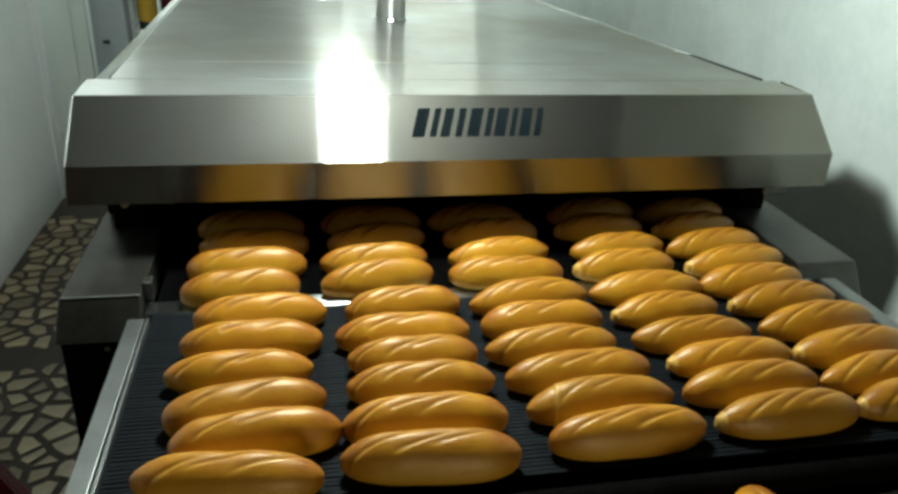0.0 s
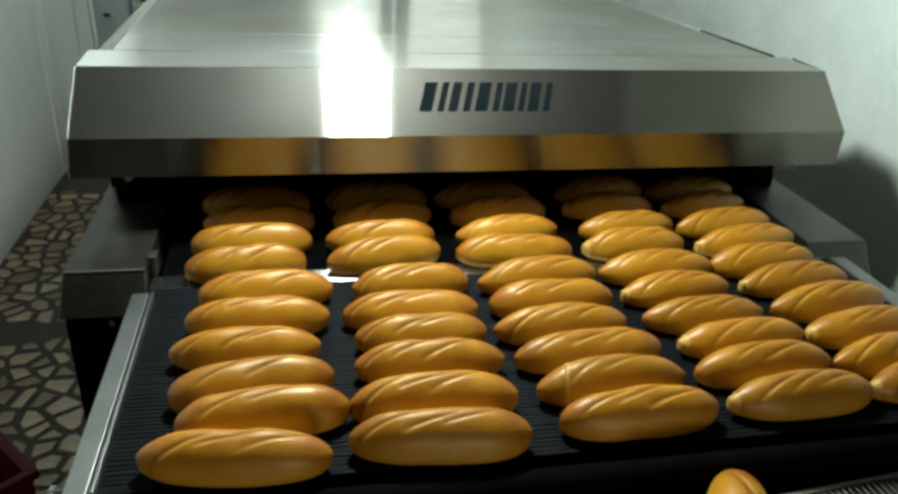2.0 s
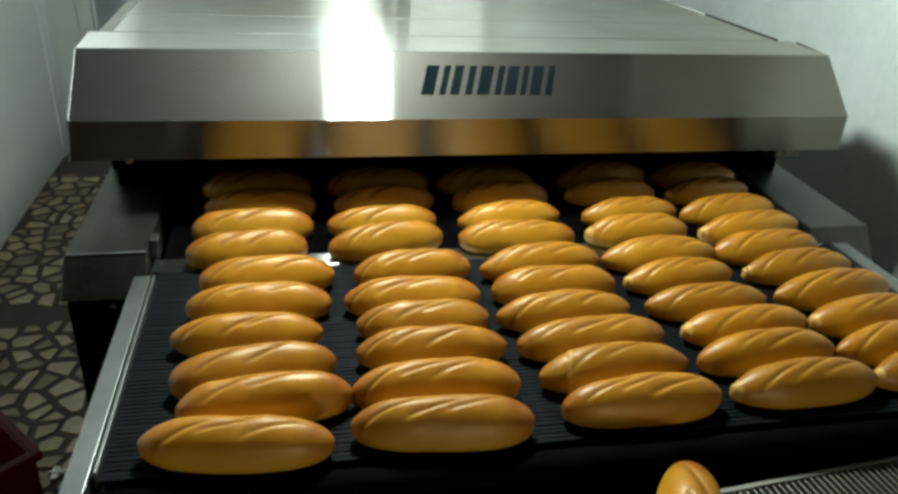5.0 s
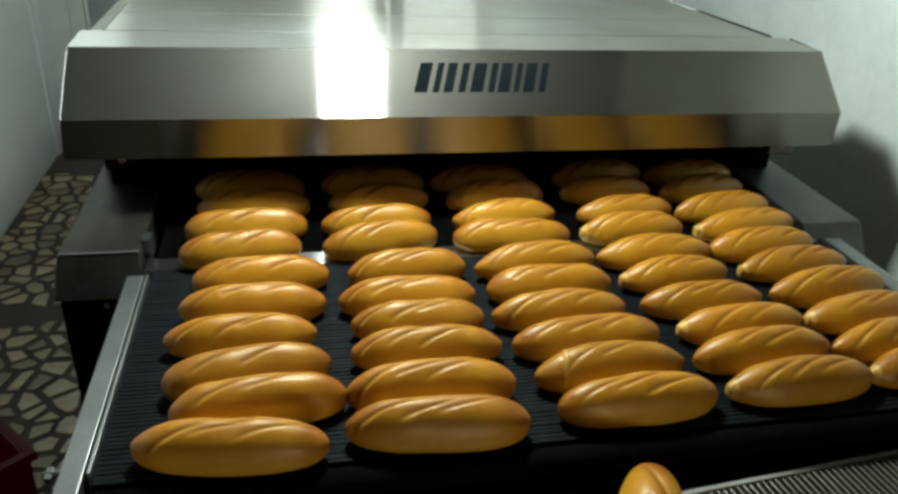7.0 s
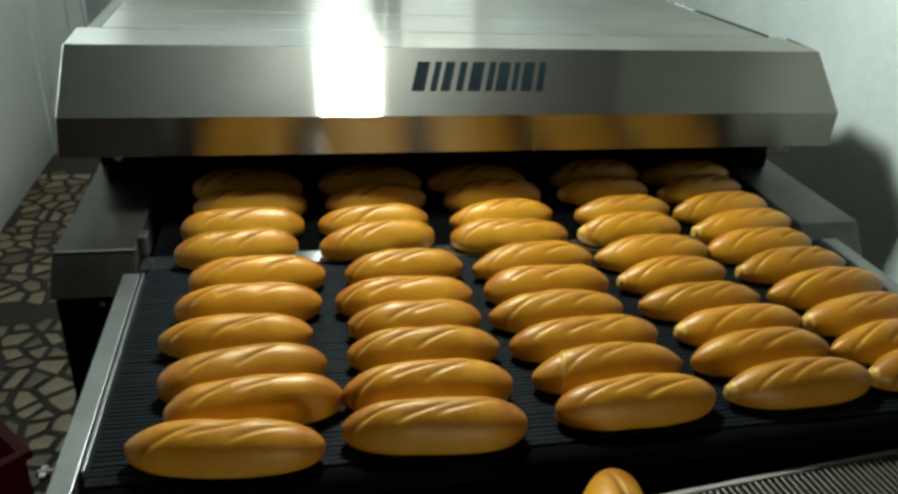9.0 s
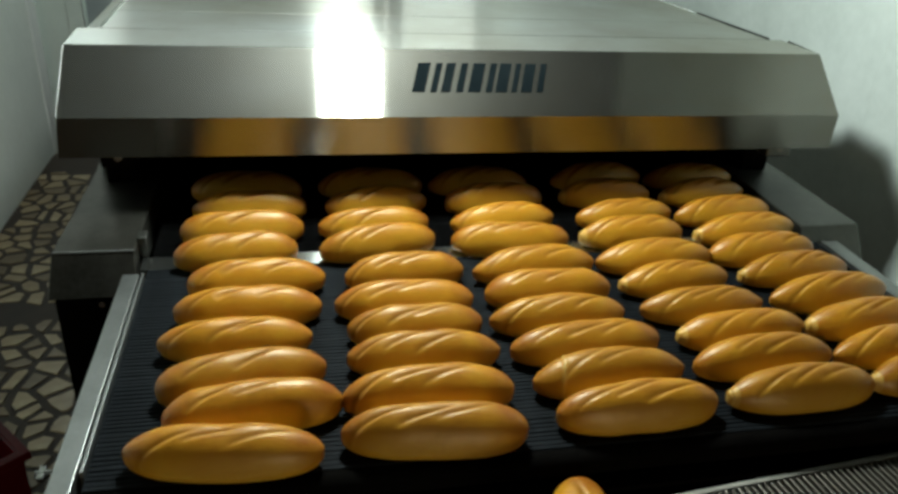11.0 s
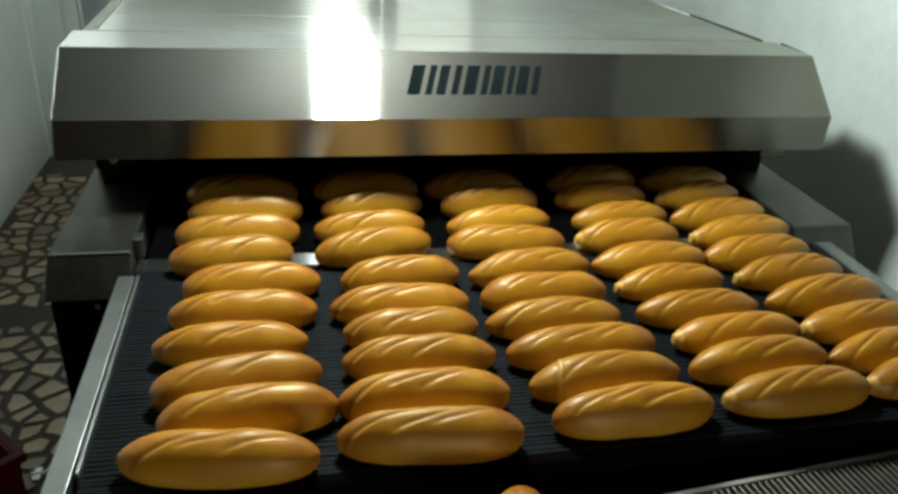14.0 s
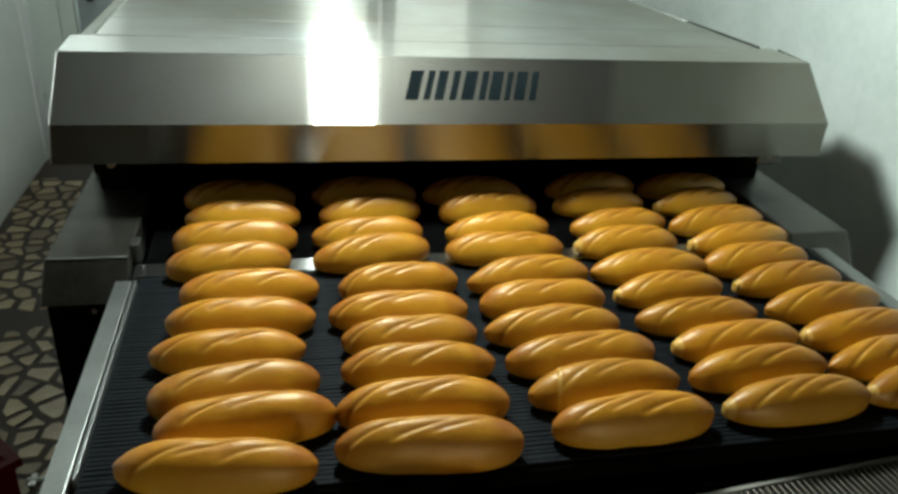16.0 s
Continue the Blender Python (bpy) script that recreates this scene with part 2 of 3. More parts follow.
# ---- mesh helpers ----
def brush_uv(bm):
    """u runs up the sheet, v across it: u is the way in which reflections smear."""
    lay = bm.loops.layers.uv.verify()
    for f in bm.faces:
        n = f.normal
        for lp in f.loops:
            c = lp.vert.co
            if abs(n.x) > 0.7:
                lp[lay].uv = (c.z, c.y)
            elif abs(n.z) > 0.8:
                lp[lay].uv = (c.y, c.x)
            else:
                lp[lay].uv = (c.z, c.x)


def finish(name, bm, material, smooth=False, uv=False):
    bm.normal_update()
    if uv:
        brush_uv(bm)
    me = bpy.data.meshes.new(name)
    bm.to_mesh(me)
    bm.free()
    me.materials.append(material)
    if smooth:
        for p in me.polygons:
            p.use_smooth = True
    return me


def part(name, bm, material, parent=None, label="", smooth=False, uv=False):
    ob = new(name, finish(name, bm, material, smooth, uv))
    if parent:
        ob.parent = parent
    return tagged(ob, label)


def box_into(bm, x0, x1, y0, y1, z0, z1, bevel=0.0, turn=None):
    r = bmesh.ops.create_cube(bm, size=1)
    vs = r["verts"]
    for v in vs:
        v.co = Vector((x0 if v.co.x < 0 else x1, y0 if v.co.y < 0 else y1, z0 if v.co.z < 0 else z1))
    if bevel:
        es = list({e for v in vs for e in v.link_edges})
        r = bmesh.ops.bevel(bm, geom=es, offset=bevel, segments=2, affect="EDGES", profile=0.5)
    if turn:
        bmesh.ops.transform(bm, matrix=turn, verts=bm.verts)
    return bm


def box(x0, x1, y0, y1, z0, z1, bevel=0.0):
    return box_into(bmesh.new(), x0, x1, y0, y1, z0, z1, bevel)


def prism(profile, x0, x1, axis="x", bevel=0.0):
    """A profile of (y, z) pulled along x, or of (x, z) pulled along y."""
    bm = bmesh.new()
    put = (lambda a, b, c: (c, a, b)) if axis == "x" else (lambda a, b, c: (a, c, b))
    lo = [bm.verts.new(put(a, b, x0)) for a, b in profile]
    hi = [bm.verts.new(put(a, b, x1)) for a, b in profile]
    n = len(profile)
    bm.faces.new(lo)
    bm.faces.new(hi[::-1])
    for i in range(n):
        bm.faces.new((lo[(i + 1) % n], lo[i], hi[i], hi[(i + 1) % n]))
    bmesh.ops.recalc_face_normals(bm, faces=bm.faces)
    if bevel:
        bmesh.ops.bevel(bm, geom=list(bm.edges), offset=bevel, segments=2, affect="EDGES", profile=0.5)
    return bm


def tube(p0, p1, r, seg=20, cap=True, bevel=0.0):
    bm = bmesh.new()
    p0, p1 = Vector(p0), Vector(p1)
    bmesh.ops.create_cone(bm, cap_ends=cap, segments=seg, radius1=r, radius2=r, depth=(p1 - p0).length)
    if bevel:
        rim = [e for e in bm.edges if abs(e.verts[0].co.z - e.verts[1].co.z) < 1e-6]
        bmesh.ops.bevel(bm, geom=rim, offset=bevel, segments=2, affect="EDGES", profile=0.5)
    m = Matrix.Translation((p0 + p1) / 2) @ (p1 - p0).to_track_quat("Z", "Y").to_matrix().to_4x4()
    bmesh.ops.transform(bm, matrix=m, verts=bm.verts)
    return bm


def thing(name, label, category, at=(0, 0, 0), group="", kind=""):
    ob = new(name)
    ob.empty_display_size = 0.1
    ob.location = at
    return tagged(ob, label, category, group, kind)


def structure(name, bm, material, label, category):
    return tagged(part(name, bm, material), label, category, kind="structure")


# ---- the room ----
WX, RX, SOUTH, NORTH = -1.79, 1.28, -7.0, 5.0
MOUTH, HALL_W, HALL_E = -0.95, -5.0, 4.5  # where the oven bay opens into an unseen hall, added dark to cut bounced light
structure("wall_west", box(WX - 0.14, WX, MOUTH, 2.92, 0, CEILING), PLASTER_WEST, "pale grey-green painted plaster wall beside the oven", "wall")
# white strip added for the light that the wall corner catches
structure("corner_trim", box(WX, WX + 0.006, 2.79, 2.925, 0, CEILING), WHITE, "white strip for the light caught at the plaster wall corner", "trim")
structure("wall_west_recess", box(-2.32, -2.2, 2.92, NORTH, 0, CEILING), WALL, "pale painted wall of the set-back bay", "wall")
structure("wall_west_return", box(-2.32, WX - 0.14, 2.64, 2.92, 0, CEILING), WALL, "short return of the pale painted wall", "wall")
east = structure("wall_east", box(RX, RX + 0.14, MOUTH, NORTH, 0, CEILING), WALL, "pale grey-green plaster wall with faint trowel marks", "wall")
structure("wall_north", box(-2.32, RX + 0.14, NORTH, NORTH + 0.14, 0, CEILING), WALL, "pale painted wall at the far end of the bakery", "wall")
structure("wall_south", box(HALL_W, HALL_E, SOUTH - 0.14, SOUTH, 0, CEILING), DIM_WALL, "unseen dark grey wall closing the added hall", "wall")
structure("wall_hall_west", box(HALL_W - 0.14, HALL_W, SOUTH - 0.14, MOUTH, 0, CEILING), DIM_WALL, "unseen dark grey side wall of the added hall", "wall")
structure("wall_hall_east", box(HALL_E, HALL_E + 0.14, SOUTH - 0.14, MOUTH, 0, CEILING), DIM_WALL, "unseen dark grey side wall of the added hall", "wall")
structure("wall_bay_west", box(HALL_W - 0.14, WX - 0.14, MOUTH, MOUTH + 0.14, 0, CEILING), DIM_WALL, "unseen dark grey wall added beside the oven bay", "wall")
structure("wall_bay_east", box(RX + 0.14, HALL_E + 0.14, MOUTH, MOUTH + 0.14, 0, CEILING), DIM_WALL, "unseen dark grey wall added beside the oven bay", "wall")
structure("ceiling", box(HALL_W - 0.14, HALL_E + 0.14, SOUTH - 0.14, NORTH + 0.14, CEILING, CEILING + 0.12), CEIL, "unseen plain ceiling, dark to hold down bounced light", "ceiling")
floor = structure("floor", box(HALL_W - 0.14, HALL_E + 0.14, SOUTH - 0.14, NORTH + 0.14, -0.12, 0), GROUT, "broken-marble crazy paving set in brown cement", "floor")


def ceiling_fixture(x, y, z, sx, sy):
    t = thing("ceiling_lamp", "flat white ceiling lamp with a switched-on light", "ceiling lamp", (x, y, z))
    part("housing", box(-sx / 2 - 0.004, sx / 2 + 0.004, -sy / 2 - 0.02, sy / 2 + 0.02, 0, 0.06, 0.003), WHITE, t)
    for hx in (-0.4 * sx, 0.4 * sx):
        part("hanger", tube((hx, 0, 0.06), (hx, 0, CEILING - z), 0.004, 8), WHITE, t)


# the far two housings belong to the added lamps
for row in LAMPS:
    ceiling_fixture(*row[:5])



def wall_crack():
    """A hairline crack in the plaster beside the hood."""
    bm = bmesh.new()
    pts = [(0.302, 1.327), (0.289, 1.283), (0.298, 1.226), (0.307, 1.174), (0.299, 1.10), (0.288, 1.02)]
    rows = []
    for i, (y, z) in enumerate(pts):
        w = 0.0006 if 0 < i < len(pts) - 1 else 0.0004
        rows.append((bm.verts.new((RX - 0.0012, y - w, z)), bm.verts.new((RX - 0.0012, y + w, z))))
    for a, b in zip(rows, rows[1:]):
        bm.faces.new((a[0], a[1], b[1], b[0]))
    return part("crack", bm, DOOR_PAINT, east)


wall_crack()
# housing made up for the added fill light
fill_lamp = thing("fill_lamp", "unseen fill lamp added behind the viewer to light the loaf fronts", "wall lamp", FILL_LAMP[:3])
part("housing", box(-0.93, 0.93, -0.07, 0, -0.28, 0.28, 0.006), WHITE, fill_lamp)
part("bracket", box(-0.05, 0.05, -0.06, -0.01, 0.28, 0.31, 0.004), WHITE, fill_lamp)

# ---- the tunnel oven ----
BELT_Z = 0.90
HOOD = [(0.110, 1.281, 0.921), (-0.020, 1.159, 0.925), (0.0, 1.063, 0.942)]  # y, z and half width: top edge, crease, lower edge
BACK_Y, OVEN_END = 0.268, 4.2


def hood_mesh():
    """Canopy of folded sheet, open below and behind: sloped face, upright lip, flat top strip and cheeks."""
    bm = bmesh.new()
    rows = HOOD + [(0.012, 1.060, 0.930)]
    left = [bm.verts.new((-w, y, z)) for y, z, w in rows]
    right = [bm.verts.new((w, y, z)) for y, z, w in rows]
    for i in range(len(rows) - 1):
        bm.faces.new((left[i], left[i + 1], right[i + 1], right[i]))
    for side, s in ((left, -1), (right, 1)):
        rear = [bm.verts.new((s * 0.927, BACK_Y, 1.281)), bm.verts.new((s * 0.942, BACK_Y, 1.159)), bm.verts.new((s * 0.944, BACK_Y, 1.063))]
        bm.faces.new((side[0], side[1], rear[1], rear[0]))
        bm.faces.new((side[1], side[2], rear[2], rear[1]))
    bmesh.ops.recalc_face_normals(bm, faces=bm.faces)
    folds = [e for e in bm.edges if len(e.link_faces) == 2 and abs(e.verts[0].co.x - e.verts[1].co.x) < 1]
    bmesh.ops.bevel(bm, geom=folds, offset=0.0018, segments=2, affect="EDGES", profile=0.5)
    return bm


def oven_block():
    oven = thing("tunnel_oven", "stainless steel tunnel oven with a folded hood over its dark mouth", "oven", (0, 0.5, 0))
    o = Vector((0, 0.5, 0))

    def put(name, bm, mat, label="", parent=oven, smooth=False, uv=False):
        if parent is oven:
            bmesh.ops.translate(bm, verts=bm.verts, vec=-o)
        return part(name, bm, mat, parent, label, smooth, uv)

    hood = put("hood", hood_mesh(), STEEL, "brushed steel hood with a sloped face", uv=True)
    # strip in the paler steel, for the light on its upward face
    bm = bmesh.new()
    for z in (1.278, 1.2815):
        q = [bm.verts.new((x, y, z)) for x, y in ((-0.921, 0.111), (0.921, 0.111), (0.906, BACK_Y), (-0.927, BACK_Y))]
        bm.faces.new(q if z > 1.28 else q[::-1])
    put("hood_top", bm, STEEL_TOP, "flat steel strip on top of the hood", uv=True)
    # plain dark shapes where the maker's mark is printed on the sloped face
    for x0, w, gap in ((-0.172, 0.058, 0.028), (-0.104, 0.052, 0.030), (-0.040, 0.058, 0.028), (0.026, 0.052, 0.024), (0.088, 0.054, 0.028)):
        bm = bmesh.new()
        for a, b in ((x0, x0 + w - gap), (x0 + w - gap * 0.55, x0 + w)):
            q = []
            for s, x in ((0.36, a), (0.36, b), (0.79, b + 0.022), (0.79, a + 0.022)):
                q.append(Vector((x, -0.020 + 0.130 * s - 0.0004, 1.159 + 0.122 * s + 0.0004)))
            n = (q[1] - q[0]).cross(q[3] - q[0]).normalized() * 0.0008
            lo, hi = [bm.verts.new(v) for v in q], [bm.verts.new(v + n) for v in q]
            bm.faces.new(hi)
            for i in range(4):
                bm.faces.new((lo[i], lo[(i + 1) % 4], hi[(i + 1) % 4], hi[i]))
        bmesh.ops.translate(bm, verts=bm.verts, vec=-o)
        part("printed_mark", bm, INK, hood, "dark blue printed mark")
    # chrome tubes added where the hood and roof folds catch the light
    put("fold_bead", tube((-0.9205, 0.1085, 1.2805), (-0.9248, -0.0195, 1.1605), 0.0014, 8), CHROME)
    put("fold_bead", tube((-0.9205, 0.1115, 1.2808), (-0.9265, BACK_Y, 1.2808), 0.0014, 8), CHROME)
    def edge_at(y):
        return (0.868 - 0.115 * (y - BACK_Y - 0.004), y, 1.2815)

    # black tube laid in for the shade in the gap along the edge
    put("roof_seam", tube(edge_at(BACK_Y + 0.004), edge_at(0.62), 0.005, 8), BLACK_STEEL, "dark tube for the shaded gap at the roof edge")
    # far half of the edge: its glint added as a chrome tube
    put("fold_bead", tube(edge_at(0.62), edge_at(2.2), 0.0042, 8), CHROME, "chrome tube for the glint on the roof edge")
    put("fold_bead", tube((-0.875, BACK_Y + 0.004, 1.2832), (-0.875, OVEN_END, 1.2832), 0.0035, 8), CHROME)
    # roof sheets with lapped seams
    for i, (y0, y1) in enumerate(((BACK_Y + 0.002, 0.472), (0.474, 0.682), (0.684, 1.722), (1.724, 2.902), (2.904, OVEN_END))):
        lap = 0.0006 * (i % 2)
        bm = prism([(-0.922, 1.266), (-0.876, 1.2826 + lap), (0.866, 1.2826 + lap), (0.905, 1.266), (0.905, 1.24), (-0.922, 1.24)], y0, y1, "y", 0.0006)
        for v in bm.verts:
            if v.co.x > 0:
                v.co.x -= 0.115 * (min(v.co.y, 2.2) - BACK_Y)
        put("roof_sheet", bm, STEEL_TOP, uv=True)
    for a, b, taper in ((-0.925, -0.89, 0.0), (0.86, 0.893, 0.115)):
        bm = box(a, b, BACK_Y + 0.01, 2.2, 0.0, 1.245, 0.003)
        for v in bm.verts:
            v.co.x -= taper * (v.co.y - BACK_Y)
        put("side_panel", bm, STEEL_GUARD)
        put("side_panel", box(a - taper * 1.94, b - taper * 1.94, 2.203, OVEN_END, 0.0, 1.245, 0.003), STEEL_GUARD)
    put("end_panel", box(-0.89, 0.63, OVEN_END - 0.04, OVEN_END, 0.0, 1.245), STEEL_GUARD)
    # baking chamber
    # near-black faces carry the shade inside the mouth
    put("chamber_roof", box(-0.88, 0.86, 0.16, 2.15, 1.08, 1.14), BLACK_STEEL, "near-black chamber roof, the shade of the mouth in its colour")
    # added black plate that keeps reflected light out of the mouth
    put("soffit", box(-0.90, 0.90, 0.018, 0.158, 1.068, 1.076), BLACK_STEEL, "black plate added under the hood to darken the mouth")
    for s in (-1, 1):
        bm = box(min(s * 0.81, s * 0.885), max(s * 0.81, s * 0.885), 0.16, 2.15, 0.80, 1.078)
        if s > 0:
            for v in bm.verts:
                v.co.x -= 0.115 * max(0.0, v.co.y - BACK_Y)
        put("chamber_wall", bm, BLACK_STEEL, "near-black chamber wall, the shade of the mouth in its colour")
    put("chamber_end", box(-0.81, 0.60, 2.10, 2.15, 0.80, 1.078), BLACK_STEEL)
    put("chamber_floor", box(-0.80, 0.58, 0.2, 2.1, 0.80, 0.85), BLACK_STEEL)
    put("base", box(-0.955, 0.60, -0.16, OVEN_END - 0.02, 0.04, 0.80, 0.004), BLACK_STEEL, "near-black base of the oven")
    # side guards in front of the mouth, with their front faces leaning out at the foot
    for s in (-1, 1):
        lo, hi = sorted((s * 0.770, s * 0.930))
        bm = prism([(-0.194, 0.936), (0.30, 0.936), (0.30, 0.85), (-0.240, 0.850)], lo, hi, "x", 0.003)
        for v in bm.verts:
            if v.co.z < 0.88 and abs(v.co.x) > 0.9:
                v.co.x += s * 0.010
        put("side_guard", bm, STEEL_GUARD if s > 0 else STEEL_GUARD_SHADED, "satin steel side guard" if s > 0 else "satin steel side guard, darkened for the shade on this side")
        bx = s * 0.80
        # the left bracket is near-black, its shade put into the colour
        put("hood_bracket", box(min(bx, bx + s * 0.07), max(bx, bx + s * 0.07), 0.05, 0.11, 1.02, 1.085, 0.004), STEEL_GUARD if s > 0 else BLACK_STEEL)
        put("bracket_bolt", tube((bx + s * 0.03, 0.042, 1.045), (bx + s * 0.03, 0.05, 1.045), 0.009, 6), DULL_STEEL)
    put("fold_bead", tube((-0.926, -0.1945, 0.9355), (-0.772, -0.1945, 0.9355), 0.0022, 8), STEEL_RAIL, "bright tube along the guard fold")
    put("hinge_plate", box(-0.772, -0.752, -0.16, -0.125, 0.90, 0.946, 0.003), STEEL_GUARD)
    # chrome latch done in white: the lamp's reflection is in the colour
    put("latch", box(-0.780, -0.766, -0.272, -0.250, 0.852, 0.905, 0.006), WHITE, "small latch, white for the lamp it reflects")
    # flue on the roof
    put("flue", tube((-0.077, 1.24, 1.284), (-0.077, 1.24, CEILING + 0.02), 0.055, 32, False), CHROME, "polished round flue pipe", smooth=True)
    put("flue_collar", tube((-0.077, 1.24, 1.284), (-0.077, 1.24, 1.292), 0.062, 32, True, 0.003), CHROME)
    put("transfer_plate", box(-0.762, 0.80, -0.218, -0.166, 0.890, 0.9010, 0.0008), PLATE, "bright steel transfer plate", uv=True)
    return oven


oven_block()


# ---- the outfeed conveyor ----
NOSE_Y, NOSE_R = -0.834, 0.022
BELT_SPEED = 0.00324


def wire_belt(name, label, material, y0, y1, seed):
    """The flat run of a cross-rod belt: a dark backing with rods side by side."""
    t = thing(name, label, "conveyor belt")
    part("backing", box(-0.746, 0.812, y0, y1, -0.012, -0.0022), material, t)
    bm = prism([(-0.0044, -0.0024), (-0.0032, -0.0006), (0, 0), (0.0032, -0.0006), (0.0044, -0.0024)], -0.745, 0.811)
    me = finish("rod", bm, material)
    rnd = random.Random(seed)
    for i in range(int((y1 - y0) / 0.0098)):
        ob = new("rod", me)
        ob.parent = t
        ob.location = (0, y0 + 0.001 + i * 0.0098 + rnd.uniform(-0.0008, 0.0008), rnd.uniform(-0.0007, 0.0005))
        ob.rotation_euler = (radians(rnd.uniform(-5, 5)), 0, radians(rnd.uniform(-0.06, 0.06)))
    t.location = (0, 0, BELT_Z)
    return t


def conveyor():
    t = thing("outfeed_conveyor", "steel-railed outfeed conveyor carrying rows of loaves", "conveyor", (0, -0.5, 0.0))
    o = Vector((0, -0.5, 0))

    def put(name, bm, mat, label="", parent=t, smooth=False):
        bmesh.ops.translate(bm, verts=bm.verts, vec=-o)
        return part(name, bm, mat, parent, label, smooth)

    rail = put("side_rail", box(-0.790, -0.757, -1.02, -0.245, 0.845, 0.908, 0.002), STEEL_RAIL, "satin steel side rail")
    rail2 = put("side_rail", box(0.822, 0.857, -1.02, -0.225, 0.845, 0.908, 0.002), STEEL_RAIL, "satin steel side rail")
    put("guide_strip", box(-0.753, -0.748, -0.80, -0.245, 0.875, 0.909, 0.001), STEEL_RAIL)
    put("guide_strip", box(0.814, 0.819, -0.80, -0.225, 0.875, 0.909, 0.001), STEEL_RAIL)
    put("nose_roller", tube((-0.744, NOSE_Y, BELT_Z - 0.0022 - NOSE_R), (0.81, NOSE_Y, BELT_Z - 0.0022 - NOSE_R), NOSE_R, 40), BLACK_STEEL, "dark belt turning over the nose roller", smooth=True)
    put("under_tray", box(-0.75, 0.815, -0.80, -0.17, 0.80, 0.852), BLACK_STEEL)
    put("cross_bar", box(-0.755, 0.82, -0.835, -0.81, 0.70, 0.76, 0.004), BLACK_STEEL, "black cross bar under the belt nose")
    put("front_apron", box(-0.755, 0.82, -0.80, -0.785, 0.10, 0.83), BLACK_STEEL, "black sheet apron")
    for x in (-0.775, 0.84):
        for y in (-0.98, -0.35):
            put("leg", box(x - 0.02, x + 0.02, y - 0.02, y + 0.02, 0.0, 0.844, 0.003), BLACK_STEEL)
    put("rail_bolt", tube((-0.826, -0.757, 0.872), (-0.790, -0.757, 0.872), 0.006, 8), CHROME)
    put("wing_nut", box(-0.822, -0.812, -0.770, -0.744, 0.868, 0.877, 0.002), CHROME)
    put("bolt", tube((-0.86, -0.166, 0.79), (-0.86, -0.158, 0.79), 0.007, 8), CHROME)
    return t


conveyor()
BELTS = [
    wire_belt("conveyor_belt", "black cross-rod wire belt creeping away from the oven", BELT, -0.790, -0.168, 12),
    wire_belt("oven_belt", "black wire belt coming out of the oven mouth", OVEN_BELT, -0.164, 2.0, 13),
]


